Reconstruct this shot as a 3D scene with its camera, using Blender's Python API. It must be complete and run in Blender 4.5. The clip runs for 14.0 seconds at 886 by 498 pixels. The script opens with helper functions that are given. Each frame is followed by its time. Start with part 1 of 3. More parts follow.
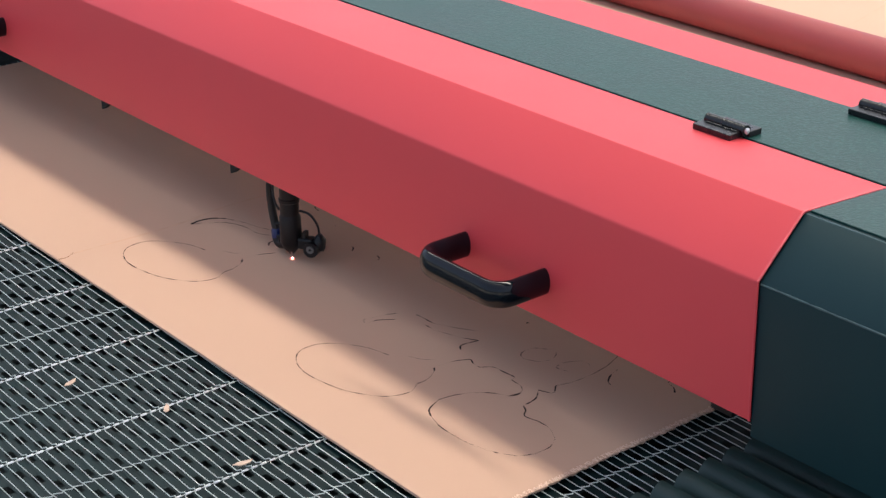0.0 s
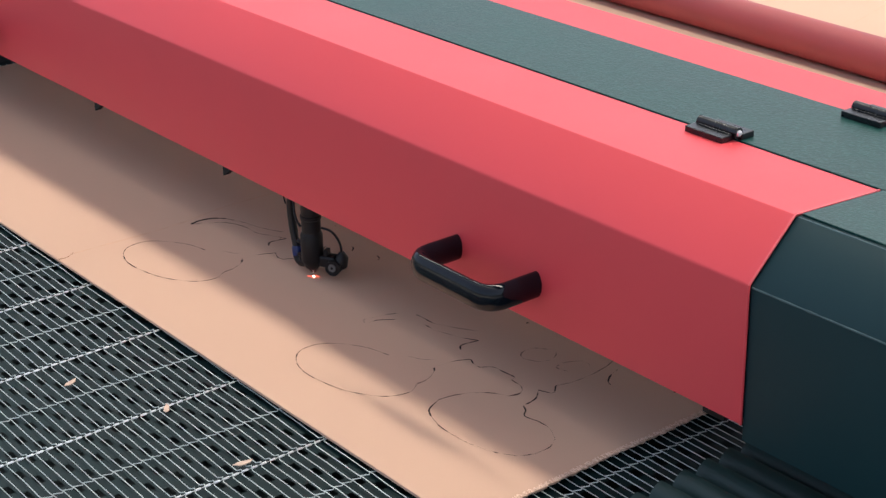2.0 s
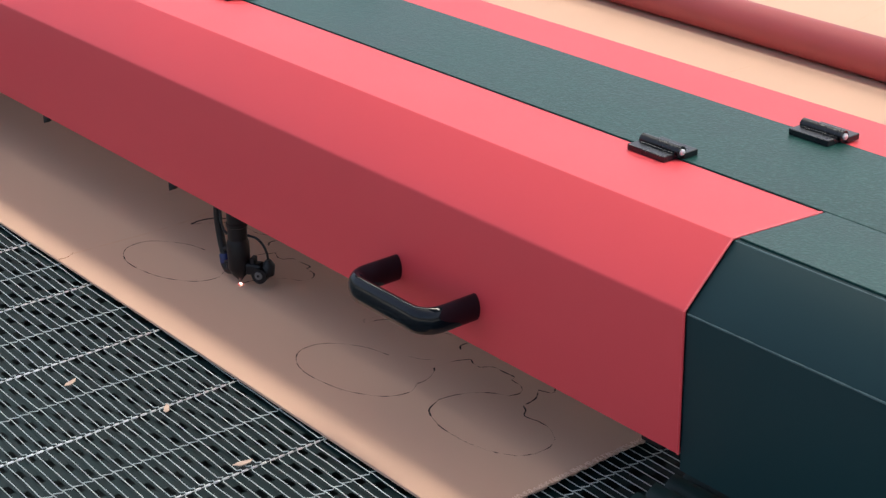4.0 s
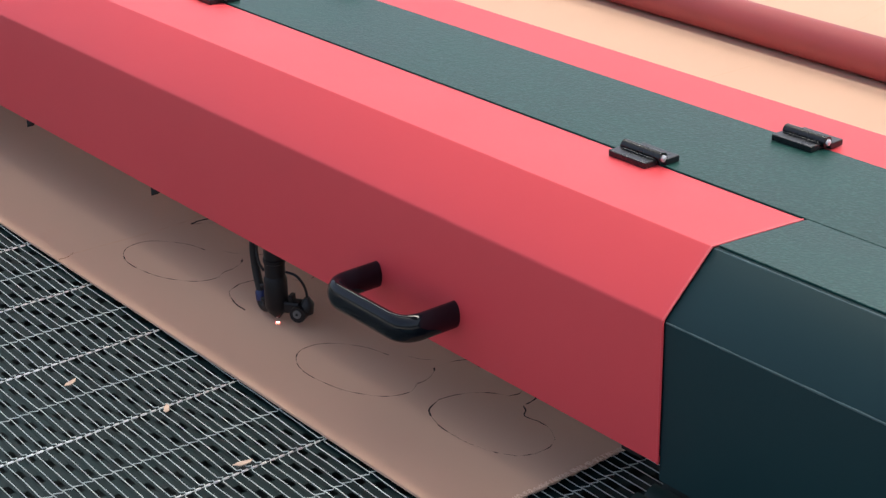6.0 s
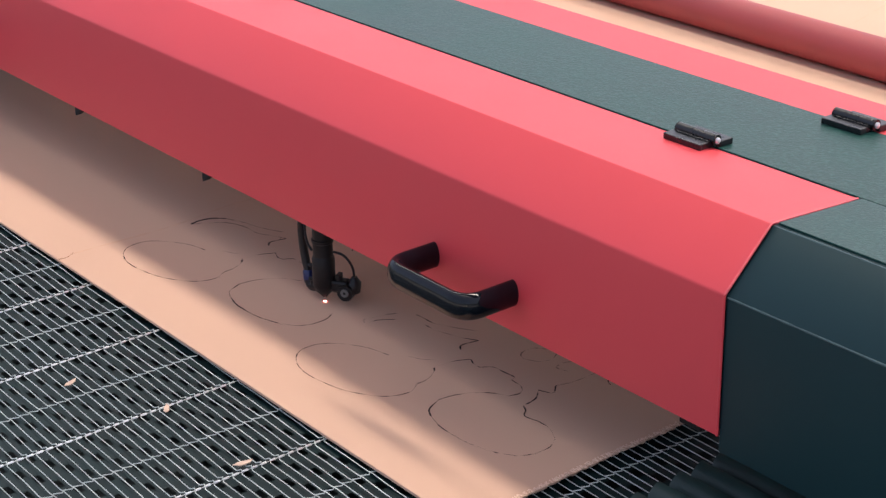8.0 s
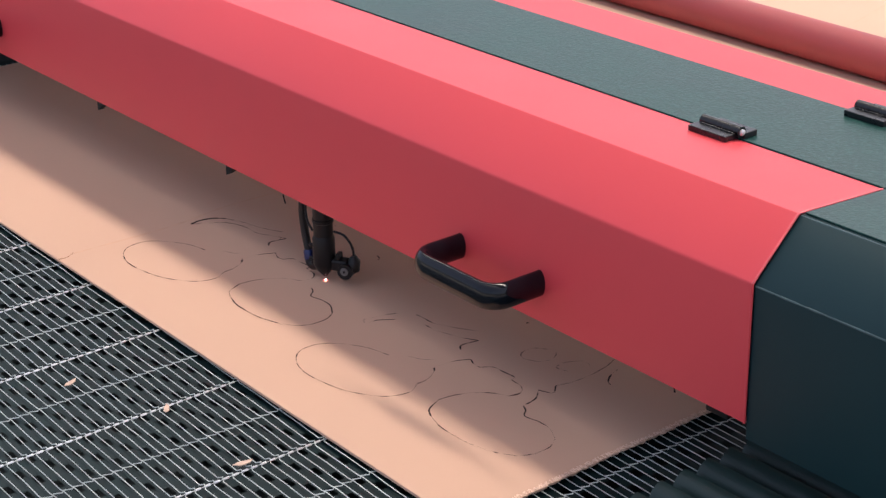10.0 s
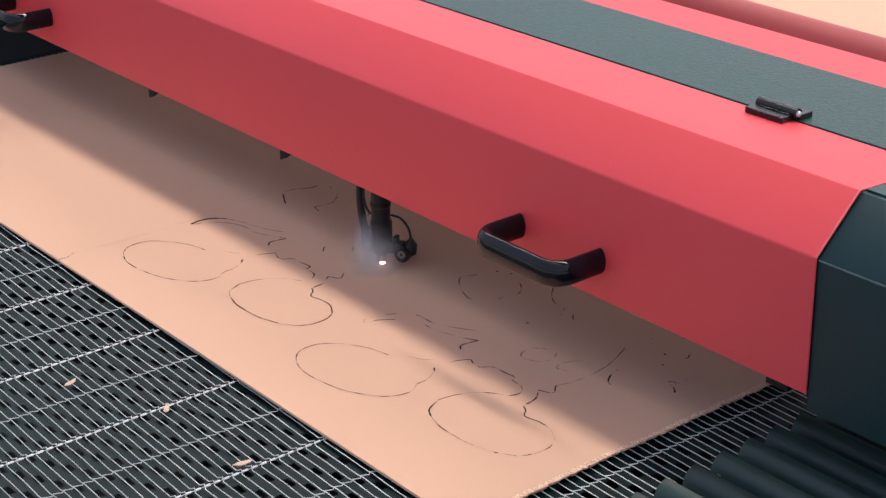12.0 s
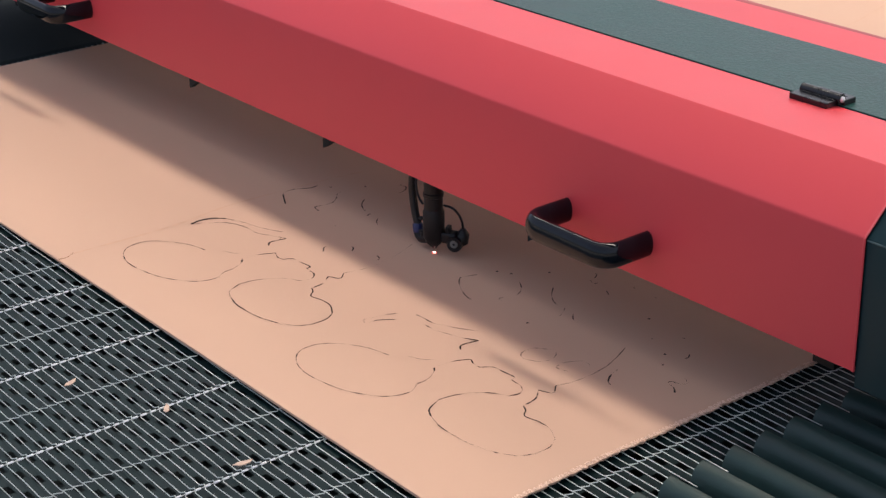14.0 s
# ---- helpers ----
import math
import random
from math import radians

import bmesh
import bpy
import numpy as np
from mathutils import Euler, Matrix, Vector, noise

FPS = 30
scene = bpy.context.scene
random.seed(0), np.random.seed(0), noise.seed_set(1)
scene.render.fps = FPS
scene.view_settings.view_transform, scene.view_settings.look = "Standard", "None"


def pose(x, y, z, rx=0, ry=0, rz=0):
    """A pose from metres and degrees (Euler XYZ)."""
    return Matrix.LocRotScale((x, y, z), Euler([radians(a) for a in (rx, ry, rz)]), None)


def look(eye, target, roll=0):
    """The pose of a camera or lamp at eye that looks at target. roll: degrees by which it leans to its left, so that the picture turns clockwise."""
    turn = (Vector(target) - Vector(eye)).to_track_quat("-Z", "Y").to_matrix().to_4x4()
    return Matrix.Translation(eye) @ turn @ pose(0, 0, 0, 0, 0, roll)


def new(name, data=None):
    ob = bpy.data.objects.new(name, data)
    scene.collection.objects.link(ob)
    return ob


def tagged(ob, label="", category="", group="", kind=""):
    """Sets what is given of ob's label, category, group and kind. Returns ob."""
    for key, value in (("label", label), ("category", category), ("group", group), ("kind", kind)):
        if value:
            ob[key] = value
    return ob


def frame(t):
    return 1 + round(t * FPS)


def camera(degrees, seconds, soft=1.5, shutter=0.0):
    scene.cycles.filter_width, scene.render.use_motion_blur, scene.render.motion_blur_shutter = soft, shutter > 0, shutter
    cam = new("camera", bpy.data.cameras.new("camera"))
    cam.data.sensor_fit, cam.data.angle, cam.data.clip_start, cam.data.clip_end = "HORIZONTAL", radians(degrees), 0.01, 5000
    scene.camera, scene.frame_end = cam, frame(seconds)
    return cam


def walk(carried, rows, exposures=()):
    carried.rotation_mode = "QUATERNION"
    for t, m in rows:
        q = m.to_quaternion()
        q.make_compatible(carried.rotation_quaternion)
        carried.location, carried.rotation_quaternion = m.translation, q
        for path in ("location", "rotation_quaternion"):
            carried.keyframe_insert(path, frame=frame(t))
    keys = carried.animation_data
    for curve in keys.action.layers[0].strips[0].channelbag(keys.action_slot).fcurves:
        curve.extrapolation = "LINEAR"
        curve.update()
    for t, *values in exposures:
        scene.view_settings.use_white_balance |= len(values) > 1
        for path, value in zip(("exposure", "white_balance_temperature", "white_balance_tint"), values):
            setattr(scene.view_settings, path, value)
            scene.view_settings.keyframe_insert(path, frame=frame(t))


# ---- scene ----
# The camera stands still.
cam = camera(28.85, 14.0, soft=1.4)
EYE, AIM = (1.7538, -0.7781, 0.7935), (1.0366, -0.2074, 0.3935)
walk(cam, [(0.0, look(EYE, AIM, -0.98)), (14.0, look(EYE, AIM, -0.98))],
     exposures=[(0.0, -0.01, 7080, 4), (3.0, -0.04, 7080, 4), (6.0, -0.03, 7080, 4), (7.5, 0.04, 7150, 10), (11.0, -0.02, 7300, 12), (12.5, -0.13, 7300, 11), (14.0, -0.29, 7250, 9)])

# ---- light ----
world = bpy.data.worlds.new("sky")
scene.world = world
world.use_nodes = True
wt = world.node_tree
sky = wt.nodes.new("ShaderNodeTexSky")
sky.sky_type, sky.sun_disc = "NISHITA", False
sky.sun_elevation, sky.sun_rotation = radians(72), radians(0)
sky.dust_density, sky.air_density, sky.ozone_density = 5.0, 0.45, 0.2
wt.links.new(sky.outputs[0], wt.nodes["Background"].inputs[0])
wt.nodes["Background"].inputs[1].default_value = 0.455
# daylight through the long rooflight above the machine
roof_data = bpy.data.lights.new("rooflight_daylight", "AREA")
roof_data.shape, roof_data.size, roof_data.size_y = "RECTANGLE", 8.2, 0.37
roof_data.energy, roof_data.color = 129.0, (0.96, 0.955, 0.97)
roof_lamp = new("rooflight_daylight", roof_data)
roof_lamp.matrix_world = look((-0.5, 1.42, 4.0), (-0.5, 0.16, 0.0))


# ---- materials ----
def material(name, color, rough=0.5, metal=0.0, vary=0.12, scale=30.0, bump=0.0, bump_scale=400.0,
             fleck=0.0, coat=0.0, emit=0.0, per_object=0.0, specular=0.5):
    """A procedural surface: colour varied at two scales, with fine relief and uneven gloss."""
    m = bpy.data.materials.new(name)
    m.use_nodes = True
    nt = m.node_tree
    b = nt.nodes["Principled BSDF"]
    link = nt.links.new
    coord = nt.nodes.new("ShaderNodeTexCoord")
    big = nt.nodes.new("ShaderNodeTexNoise")
    big.inputs["Scale"].default_value, big.inputs["Detail"].default_value = scale, 5
    fine = nt.nodes.new("ShaderNodeTexNoise")
    fine.inputs["Scale"].default_value, fine.inputs["Detail"].default_value = bump_scale, 3
    for n in (big, fine):
        link(coord.outputs["Object"], n.inputs["Vector"])
    mix = nt.nodes.new("ShaderNodeMix")
    mix.data_type = "RGBA"
    mix.inputs[6].default_value = (*[c * (1 - vary) for c in color], 1)
    mix.inputs[7].default_value = (*[min(1, c * (1 + vary)) for c in color], 1)
    link(big.outputs["Fac"], mix.inputs[0])
    out = mix.outputs[2]
    if fleck:
        ramp = nt.nodes.new("ShaderNodeValToRGB")
        ramp.color_ramp.elements[0].position, ramp.color_ramp.elements[1].position = 0.5, 0.75
        link(fine.outputs["Fac"], ramp.inputs[0])
        scl = nt.nodes.new("ShaderNodeMath")
        scl.operation = "MULTIPLY"
        scl.inputs[1].default_value = fleck
        link(ramp.outputs[0], scl.inputs[0])
        m2 = nt.nodes.new("ShaderNodeMix")
        m2.data_type = "RGBA"
        link(scl.outputs[0], m2.inputs[0])
        link(out, m2.inputs[6])
        m2.inputs[7].default_value = (*[min(1, c * 2.2 + 0.03) for c in color], 1)
        out = m2.outputs[2]
    if per_object:
        info = nt.nodes.new("ShaderNodeObjectInfo")
        rng = nt.nodes.new("ShaderNodeMapRange")
        rng.inputs[3].default_value, rng.inputs[4].default_value = 1 - per_object, 1 + per_object
        link(info.outputs["Random"], rng.inputs[0])
        hsv = nt.nodes.new("ShaderNodeHueSaturation")
        link(rng.outputs[0], hsv.inputs["Value"])
        link(out, hsv.inputs["Color"])
        out = hsv.outputs[0]
    link(out, b.inputs["Base Color"])
    rr = nt.nodes.new("ShaderNodeMapRange")
    rr.inputs[3].default_value, rr.inputs[4].default_value = max(0.02, rough * 0.85), min(1, rough * 1.15)
    link(big.outputs["Fac"], rr.inputs[0])
    link(rr.outputs[0], b.inputs["Roughness"])
    b.inputs["Metallic"].default_value = metal
    b.inputs["Coat Weight"].default_value = coat
    b.inputs["Coat Roughness"].default_value = 0.25
    b.inputs["Specular IOR Level"].default_value = specular
    if bump:
        bp = nt.nodes.new("ShaderNodeBump")
        bp.inputs["Strength"].default_value, bp.inputs["Distance"].default_value = bump, 0.0006
        link(fine.outputs["Fac"], bp.inputs["Height"])
        link(bp.outputs[0], b.inputs["Normal"])
    if emit:
        b.inputs["Emission Color"].default_value = (*color, 1)
        b.inputs["Emission Strength"].default_value = emit
    return m


RED = material("red_paint", (0.695, 0.067, 0.084), 0.42, vary=0.05, scale=6, bump=0.06, bump_scale=700, specular=0.36)
# paler, glossier red that paints a highlight on the cover's end edges
RED_GLINT = material("red_edge_highlight", (0.80, 0.13, 0.15), 0.25, vary=0.3, scale=70)
TUBE_RED = material("red_tube_paint", (0.36, 0.065, 0.070), 0.55, vary=0.08, scale=14, bump=0.05, bump_scale=700)
SMOOTH = material("dark_enamel", (0.003, 0.027, 0.033), 0.50, specular=0.29, vary=0.08, scale=7, bump=0.05, bump_scale=700)
# lighter teal, stands in for reflected light on the cap's folds
DARK_GLINT = material("dark_edge_highlight", (0.055, 0.10, 0.105), 0.35, vary=0.5, scale=50)
COAT = material("dark_powder_coat", (0.010, 0.052, 0.046), 0.36, vary=0.45, scale=8, bump=0.75, bump_scale=330, fleck=0.5, specular=0.24)
PLASTIC = material("black_plastic", (0.004, 0.006, 0.010), 0.045, vary=0.1, scale=60, specular=0.34)
HINGE = material("black_hinge", (0.006, 0.007, 0.009), 0.28, vary=0.1, scale=80)
STEEL = material("bright_steel", (0.88, 0.89, 0.90), 0.3, metal=0.6, vary=0.1, scale=120)
WIRE = material("galvanised_wire", (0.50, 0.56, 0.55), 0.33, metal=0.2, vary=0.25, scale=60, per_object=0.1)
DULL = material("dull_steel", (0.15, 0.155, 0.16), 0.45, metal=0.4, vary=0.2, scale=150)
PLATE = material("dark_steel_plate", (0.003, 0.017, 0.019), 0.5, vary=0.4, scale=40, bump=0.2, bump_scale=500, specular=0.22)
PIT = material("matt_dark", (0.026, 0.034, 0.036), 0.8, specular=0.1, vary=0.3, scale=12)
SHEET = material("tan_sheet", (0.610, 0.400, 0.292), 0.85, vary=0.035, scale=5, bump=0.25, bump_scale=900)
FRAY = material("frayed_sheet", (0.80, 0.60, 0.48), 0.9, vary=0.2, scale=120)
SCRAP = material("scorched_offcut", (0.62, 0.46, 0.37), 0.85, vary=0.3, scale=200)
CHAR = material("charred_cut", (0.016, 0.007, 0.004), 0.9, vary=0.5, scale=150)
BURN = material("scorch_stain", (0.30, 0.15, 0.09), 0.9, vary=0.3, scale=60)
CREASE = material("creased_sheet", (0.60, 0.38, 0.27), 0.85, vary=0.15, scale=80)
FOLD = material("bellows_cloth", (0.013, 0.042, 0.039), 0.50, vary=0.3, scale=40, bump=0.3, bump_scale=800, per_object=0.06)
# pale grey for the hidden reflector inside the gantry
BOUNCE = material("bounce_grey", (0.50, 0.49, 0.46), 0.5, metal=0.25, vary=0.1, scale=20)
HEAD = material("black_anodised", (0.007, 0.007, 0.009), 0.45, vary=0.2, scale=90, specular=0.3)
HOSE = material("black_hose", (0.010, 0.010, 0.012), 0.45, vary=0.15, scale=90, specular=0.35)
BLUE = material("blue_plastic", (0.010, 0.020, 0.10), 0.3, vary=0.1, scale=80)
GLOW = material("laser_glow", (1.0, 0.66, 0.66), 0.5, emit=12.0)
# emissive colours for the halo and the wide glow round the spot
HALO = material("laser_halo", (1.0, 0.17, 0.18), 0.5, emit=1.3)
WIDE_GLOW = material("orange_glow", (1.0, 0.17, 0.11), 0.5, emit=1.5)
FLOOR = material("concrete", (0.33, 0.33, 0.32), 0.6, vary=0.15, scale=2, bump=0.2, bump_scale=60)
ROOF = material("roof_sheet", (0.16, 0.16, 0.165), 0.6, vary=0.15, scale=3, bump=0.2, bump_scale=50)
PLASTER = material("wall_plaster", (0.62, 0.61, 0.58), 0.8, vary=0.06, scale=2, bump=0.2, bump_scale=80)


# ---- mesh helpers ----
def mesh_of(name, bm, mat, smooth=False):
    me = bpy.data.meshes.new(name)
    bmesh.ops.recalc_face_normals(bm, faces=bm.faces)
    bm.to_mesh(me)
    bm.free()
    me.materials.append(mat)
    if smooth:
        me.polygons.foreach_set("use_smooth", [True] * len(me.polygons))
        me.set_sharp_from_angle(angle=radians(40))
    return me


def part(name, bm, mat, parent, label="", smooth=False):
    """Links a bmesh as one mesh object under a thing or a part."""
    ob = new(name, mesh_of(name, bm, mat, smooth))
    ob.parent = parent
    return tagged(ob, label)


def thing(name, label, category, group="", kind="", at=None):
    ob = new(name)
    ob.empty_display_size = 0.05
    if at is not None:
        ob.matrix_world = at
    return tagged(ob, label, category, group, kind)


def box(bm, lo, hi, bevel=0.0, m=None):
    c = [(a + b) / 2 for a, b in zip(lo, hi)]
    s = [b - a for a, b in zip(lo, hi)]
    got = bmesh.ops.create_cube(bm, size=1, matrix=Matrix.Translation(c) @ Matrix.Diagonal((*s, 1)))
    vs = got["verts"]
    if bevel:
        es = list({e for v in vs for e in v.link_edges})
        r = bmesh.ops.bevel(bm, geom=es, offset=bevel, segments=2, affect="EDGES", profile=0.5)
        vs = list({v for f in r["faces"] for v in f.verts} | {v for v in vs if v.is_valid})
    if m is not None:
        bmesh.ops.transform(bm, matrix=m, verts=[v for v in vs if v.is_valid])
    return bm


def round_bar(bm, points, radius, sides=12, radii=None):
    """A bar of round section along points, closed at the ends."""
    pts = [Vector(p) for p in points]
    rings = []
    side = None
    for i, p in enumerate(pts):
        d = (pts[min(i + 1, len(pts) - 1)] - pts[max(i - 1, 0)]).normalized()
        if side is None:
            ref = Vector((0, 0, 1)) if abs(d.z) < 0.9 else Vector((0, 1, 0))
            side = d.cross(ref).normalized()
        side = (side - d * side.dot(d)).normalized()
        up = d.cross(side)
        r = radii[i] if radii else radius
        rings.append([bm.verts.new(p + side * (r * math.cos(a)) + up * (r * math.sin(a)))
                      for a in (2 * math.pi * k / sides for k in range(sides))])
    for a, b in zip(rings, rings[1:]):
        for k in range(sides):
            bm.faces.new((a[k], a[(k + 1) % sides], b[(k + 1) % sides], b[k]))
    bm.faces.new(rings[0][::-1])
    bm.faces.new(rings[-1])
    return bm


def spline(points, steps=6):
    """A smooth line through a few points (Catmull-Rom)."""
    p = [Vector(q) for q in points]
    p = [p[0] * 2 - p[1]] + p + [p[-1] * 2 - p[-2]]
    out = []
    for i in range(1, len(p) - 2):
        for k in range(steps):
            t = k / steps
            out.append(0.5 * ((2 * p[i]) + (p[i + 1] - p[i - 1]) * t
                              + (2 * p[i - 1] - 5 * p[i] + 4 * p[i + 1] - p[i + 2]) * t * t
                              + (3 * p[i] - p[i - 1] - 3 * p[i + 1] + p[i + 2]) * t ** 3))
    return out + [p[-2]]


def rounded(points, radius, steps=4):
    """A polyline with its inner corners rounded."""
    p = [Vector(q) for q in points]
    out = [p[0]]
    for a, b, c in zip(p, p[1:], p[2:]):
        u, v = (a - b).normalized(), (c - b).normalized()
        s, e = b + u * radius, b + v * radius
        out += [(1 - t) ** 2 * s + 2 * t * (1 - t) * b + t * t * e for t in (k / steps for k in range(steps + 1))]
    return out + [p[-1]]


def sheet_metal(bm, profile, x0, x1, thick=0.0022, steps=1):
    """A folded sheet: a profile of (y, z), drawn out along x, with its thickness."""
    pts = [Vector((y, z)) for y, z in profile]
    inner = []
    for i, p in enumerate(pts):
        d = (pts[min(i + 1, len(pts) - 1)] - pts[max(i - 1, 0)]).normalized()
        inner.append(p + Vector((d.y, -d.x)) * thick)
    loop = pts + inner[::-1]
    xs = [x0 + (x1 - x0) * k / steps for k in range(steps + 1)]
    rings = [[bm.verts.new((x, q.x, q.y)) for q in loop] for x in xs]
    n, h = len(loop), len(pts)
    for a, b in zip(rings, rings[1:]):
        for k in range(n):
            bm.faces.new((a[k], a[(k + 1) % n], b[(k + 1) % n], b[k]))
    for r in (rings[0], rings[-1]):
        for k in range(h - 1):
            bm.faces.new((r[k], r[k + 1], r[n - 2 - k], r[n - 1 - k]))
    return bm


# ---- setting ----
def build_setting():
    bm = bmesh.new()
    box(bm, (-7, -6, -0.95), (7, 8, -0.85))
    tagged(new("floor", mesh_of("floor", bm, FLOOR)), "grey concrete workshop floor", "floor", kind="structure")
    for name, lo, hi in (("wall_north", (-7.2, 8, -0.95), (7.2, 8.2, 0.0)), ("wall_south", (-7.2, -6.2, -0.95), (7.2, -6, 0.0)),
                         ("wall_west", (-7.2, -6, -0.95), (-7, 8, 0.0)), ("wall_east", (7, -6, -0.95), (7.2, 8, 0.0))):
        bm = bmesh.new()
        box(bm, lo, hi)
        tagged(new(name, mesh_of(name, bm, PLASTER)), "low plain pale plastered wall", "wall", kind="structure")
    # unseen open-sided roof added to block the sky, one long slot for the rooflight
    bm = bmesh.new()
    for lo, hi in (((-6, -0.3, 4.15), (5.5, 1.10, 4.25)), ((-6, 1.74, 4.15), (5.5, 3.3, 4.25)),
                   ((-6, 1.10, 4.15), (-4.74, 1.74, 4.25)), ((3.84, 1.10, 4.15), (5.5, 1.74, 4.25))):
        box(bm, lo, hi)
    tagged(new("ceiling", mesh_of("ceiling", bm, ROOF)), "unseen grey roof added to block the sky, with a long rooflight slot", "ceiling", kind="structure")
    # frame of the rooflight, carried on two posts
    f = thing("rooflight_frame", "pale steel frame of a long rooflight high above", "rooflight")
    for lo, hi in (((-4.7, 1.10, 3.97), (3.8, 1.14, 4.15)), ((-4.7, 1.70, 3.97), (3.8, 1.74, 4.15)),
                   ((-4.74, 1.10, 3.97), (-4.7, 1.74, 4.15)), ((3.8, 1.10, 3.97), (3.84, 1.74, 4.15))):
        bm = bmesh.new()
        box(bm, lo, hi)
        part("rail", bm, PLASTER, f)
    for x in (-4.82, 3.84):
        bm = bmesh.new()
        box(bm, (x, 1.38, -0.85), (x + 0.08, 1.46, 4.15))
        part("post", bm, PLASTER, f)


# ---- the cutting machine's bed ----
X_L, X_R = -0.664, 0.793          # the sheet's side edges
ROD, ROD_X = 0.0753, -0.0105      # spacing of the belt's rods along x, and where they start
WPITCH, WIRE_Y = 0.0099, -0.929   # spacing of the belt's wires along y, and where they start


def build_bed():
    bed = thing("machine_bed", "dark steel frame and tray under a wire belt", "machine bed")
    bm = bmesh.new()
    box(bm, (-1.75, -1.1, -0.16), (1.25, 3.1, -0.10))
    part("tray", bm, PIT, bed)
    for n, x0, x1 in (("side_beam", 0.925, 1.30), ("side_beam", -1.75, -0.79)):
        bm = bmesh.new()
        box(bm, (x0, -1.1, -0.098), (x1, 3.1, -0.035), 0.004)
        part(n, bm, PIT if x1 < 0 else COAT, bed)
    for x in (-1.60, 1.15):
        for y in (-0.9, 2.8):
            bm = bmesh.new()
            box(bm, (x - 0.05, y - 0.05, -0.85), (x + 0.05, y + 0.05, -0.162))
            part("leg", bm, COAT, bed)
    # plate with staggered square holes below the belt
    bm = bmesh.new()
    z0, cw, ch = -0.0095, ROD / 4, WPITCH
    nx, ny = int(1.585 / cw), int(1.5 / ch)
    cache = {}

    def v(i, j, a, b):
        key = (round(i + a, 3), round(j + b, 3))
        if key not in cache:
            cache[key] = bm.verts.new((-0.66 + (i + a) * cw, -0.95 + (j + b) * ch, z0))
        return cache[key]
    for i in range(nx):
        for j in range(ny):
            if (i + 2 * j) % 3 == 0:
                a0, a1, b0, b1 = 0.12, 0.86, 0.10, 0.90
                o = [v(i, j, 0, 0), v(i, j, 1, 0), v(i, j, 1, 1), v(i, j, 0, 1)]
                c = [v(i, j, a0, b0), v(i, j, a1, b0), v(i, j, a1, b1), v(i, j, a0, b1)]
                for k in range(4):
                    bm.faces.new((o[k], o[(k + 1) % 4], c[(k + 1) % 4], c[k]))
            else:
                bm.faces.new((v(i, j, 0, 0), v(i, j, 1, 0), v(i, j, 1, 1), v(i, j, 0, 1)))
    part("perforated_plate", bm, PLATE, bed, "dark plate with staggered square holes")

    belt = thing("wire_belt", "galvanised wire conveyor belt with cross rods", "conveyor belt")

    def rod_x(k):
        return 0.8088 if k == 11 else ROD_X + k * ROD

    def skew(x):
        return -0.0166 * (x - 0.4413)
    for k in range(-8, 12):
        bm = bmesh.new()
        x = rod_x(k)
        bright = k % 2 == 0
        if bright:
            # thinned at each wire, so dark gaps imitate the shade of its loop
            ys = [WIRE_Y + skew(x) + WPITCH * (j + o) for j in range(175) for o in (0.14, 0.24, 0.76, 0.86)]
            round_bar(bm, [(x, y, -0.0056) for y in ys], 0, 6, [0.0003, 0.0011, 0.0011, 0.0003] * 175)
        else:
            # crimped, with a step at each wire
            pts = []
            for j in range(int(1.68 / WPITCH)):
                y = WIRE_Y + skew(x) + WPITCH * j
                pts += [(x - 0.0014, y + WPITCH * 0.12, -0.0060), (x + 0.0018, y + WPITCH * 0.88, -0.0060)]
            round_bar(bm, pts, 0.0006, 5)
        part("rod", bm, STEEL if bright else WIRE, belt)
    # each wire runs slightly askew and loops over every second rod
    shapes = []
    for s in range(4):
        rnd = random.Random(s)
        bm = bmesh.new()
        pts = [(-0.681, skew(-0.681), -0.0040)]
        for k in range(-8, 12):
            x = rod_x(k)
            o = skew(x) + rnd.uniform(-0.0004, 0.0004)
            if k % 2 == 0:
                pts += [(x - 0.0050, o - 0.0006, -0.0054), (x - 0.0022, o + 0.0007, -0.0042), (x - 0.0002, o + 0.0015, -0.0030),
                        (x + 0.0016, o + 0.0008, -0.0040), (x + 0.0042, o - 0.0004, -0.0054)]
            else:
                pts += [(x - 0.0035, o - 0.0005, -0.0053), (x + 0.0035, o + 0.0005, -0.0053)]
            pts.append((x + ROD * 0.5, o + skew(ROD) * 0.5 - skew(0) * 0.5 + rnd.uniform(-0.0004, 0.0004), -0.0055))
        pts = [p for p in pts if p[0] < 0.845]
        pts.append((0.874, skew(0.874), -0.0053))
        round_bar(bm, pts, 0.00052, 5)
        shapes.append(mesh_of("wire", bm, WIRE))
    n = 0
    y = WIRE_Y
    while y < 0.72:
        ob = new("wire", shapes[(n * 7 + n // 5) % 4])
        ob.parent = belt
        ob.location = (0, y + random.uniform(-0.0007, 0.0007), 0)
        n += 1
        y += WPITCH
    return bed, belt


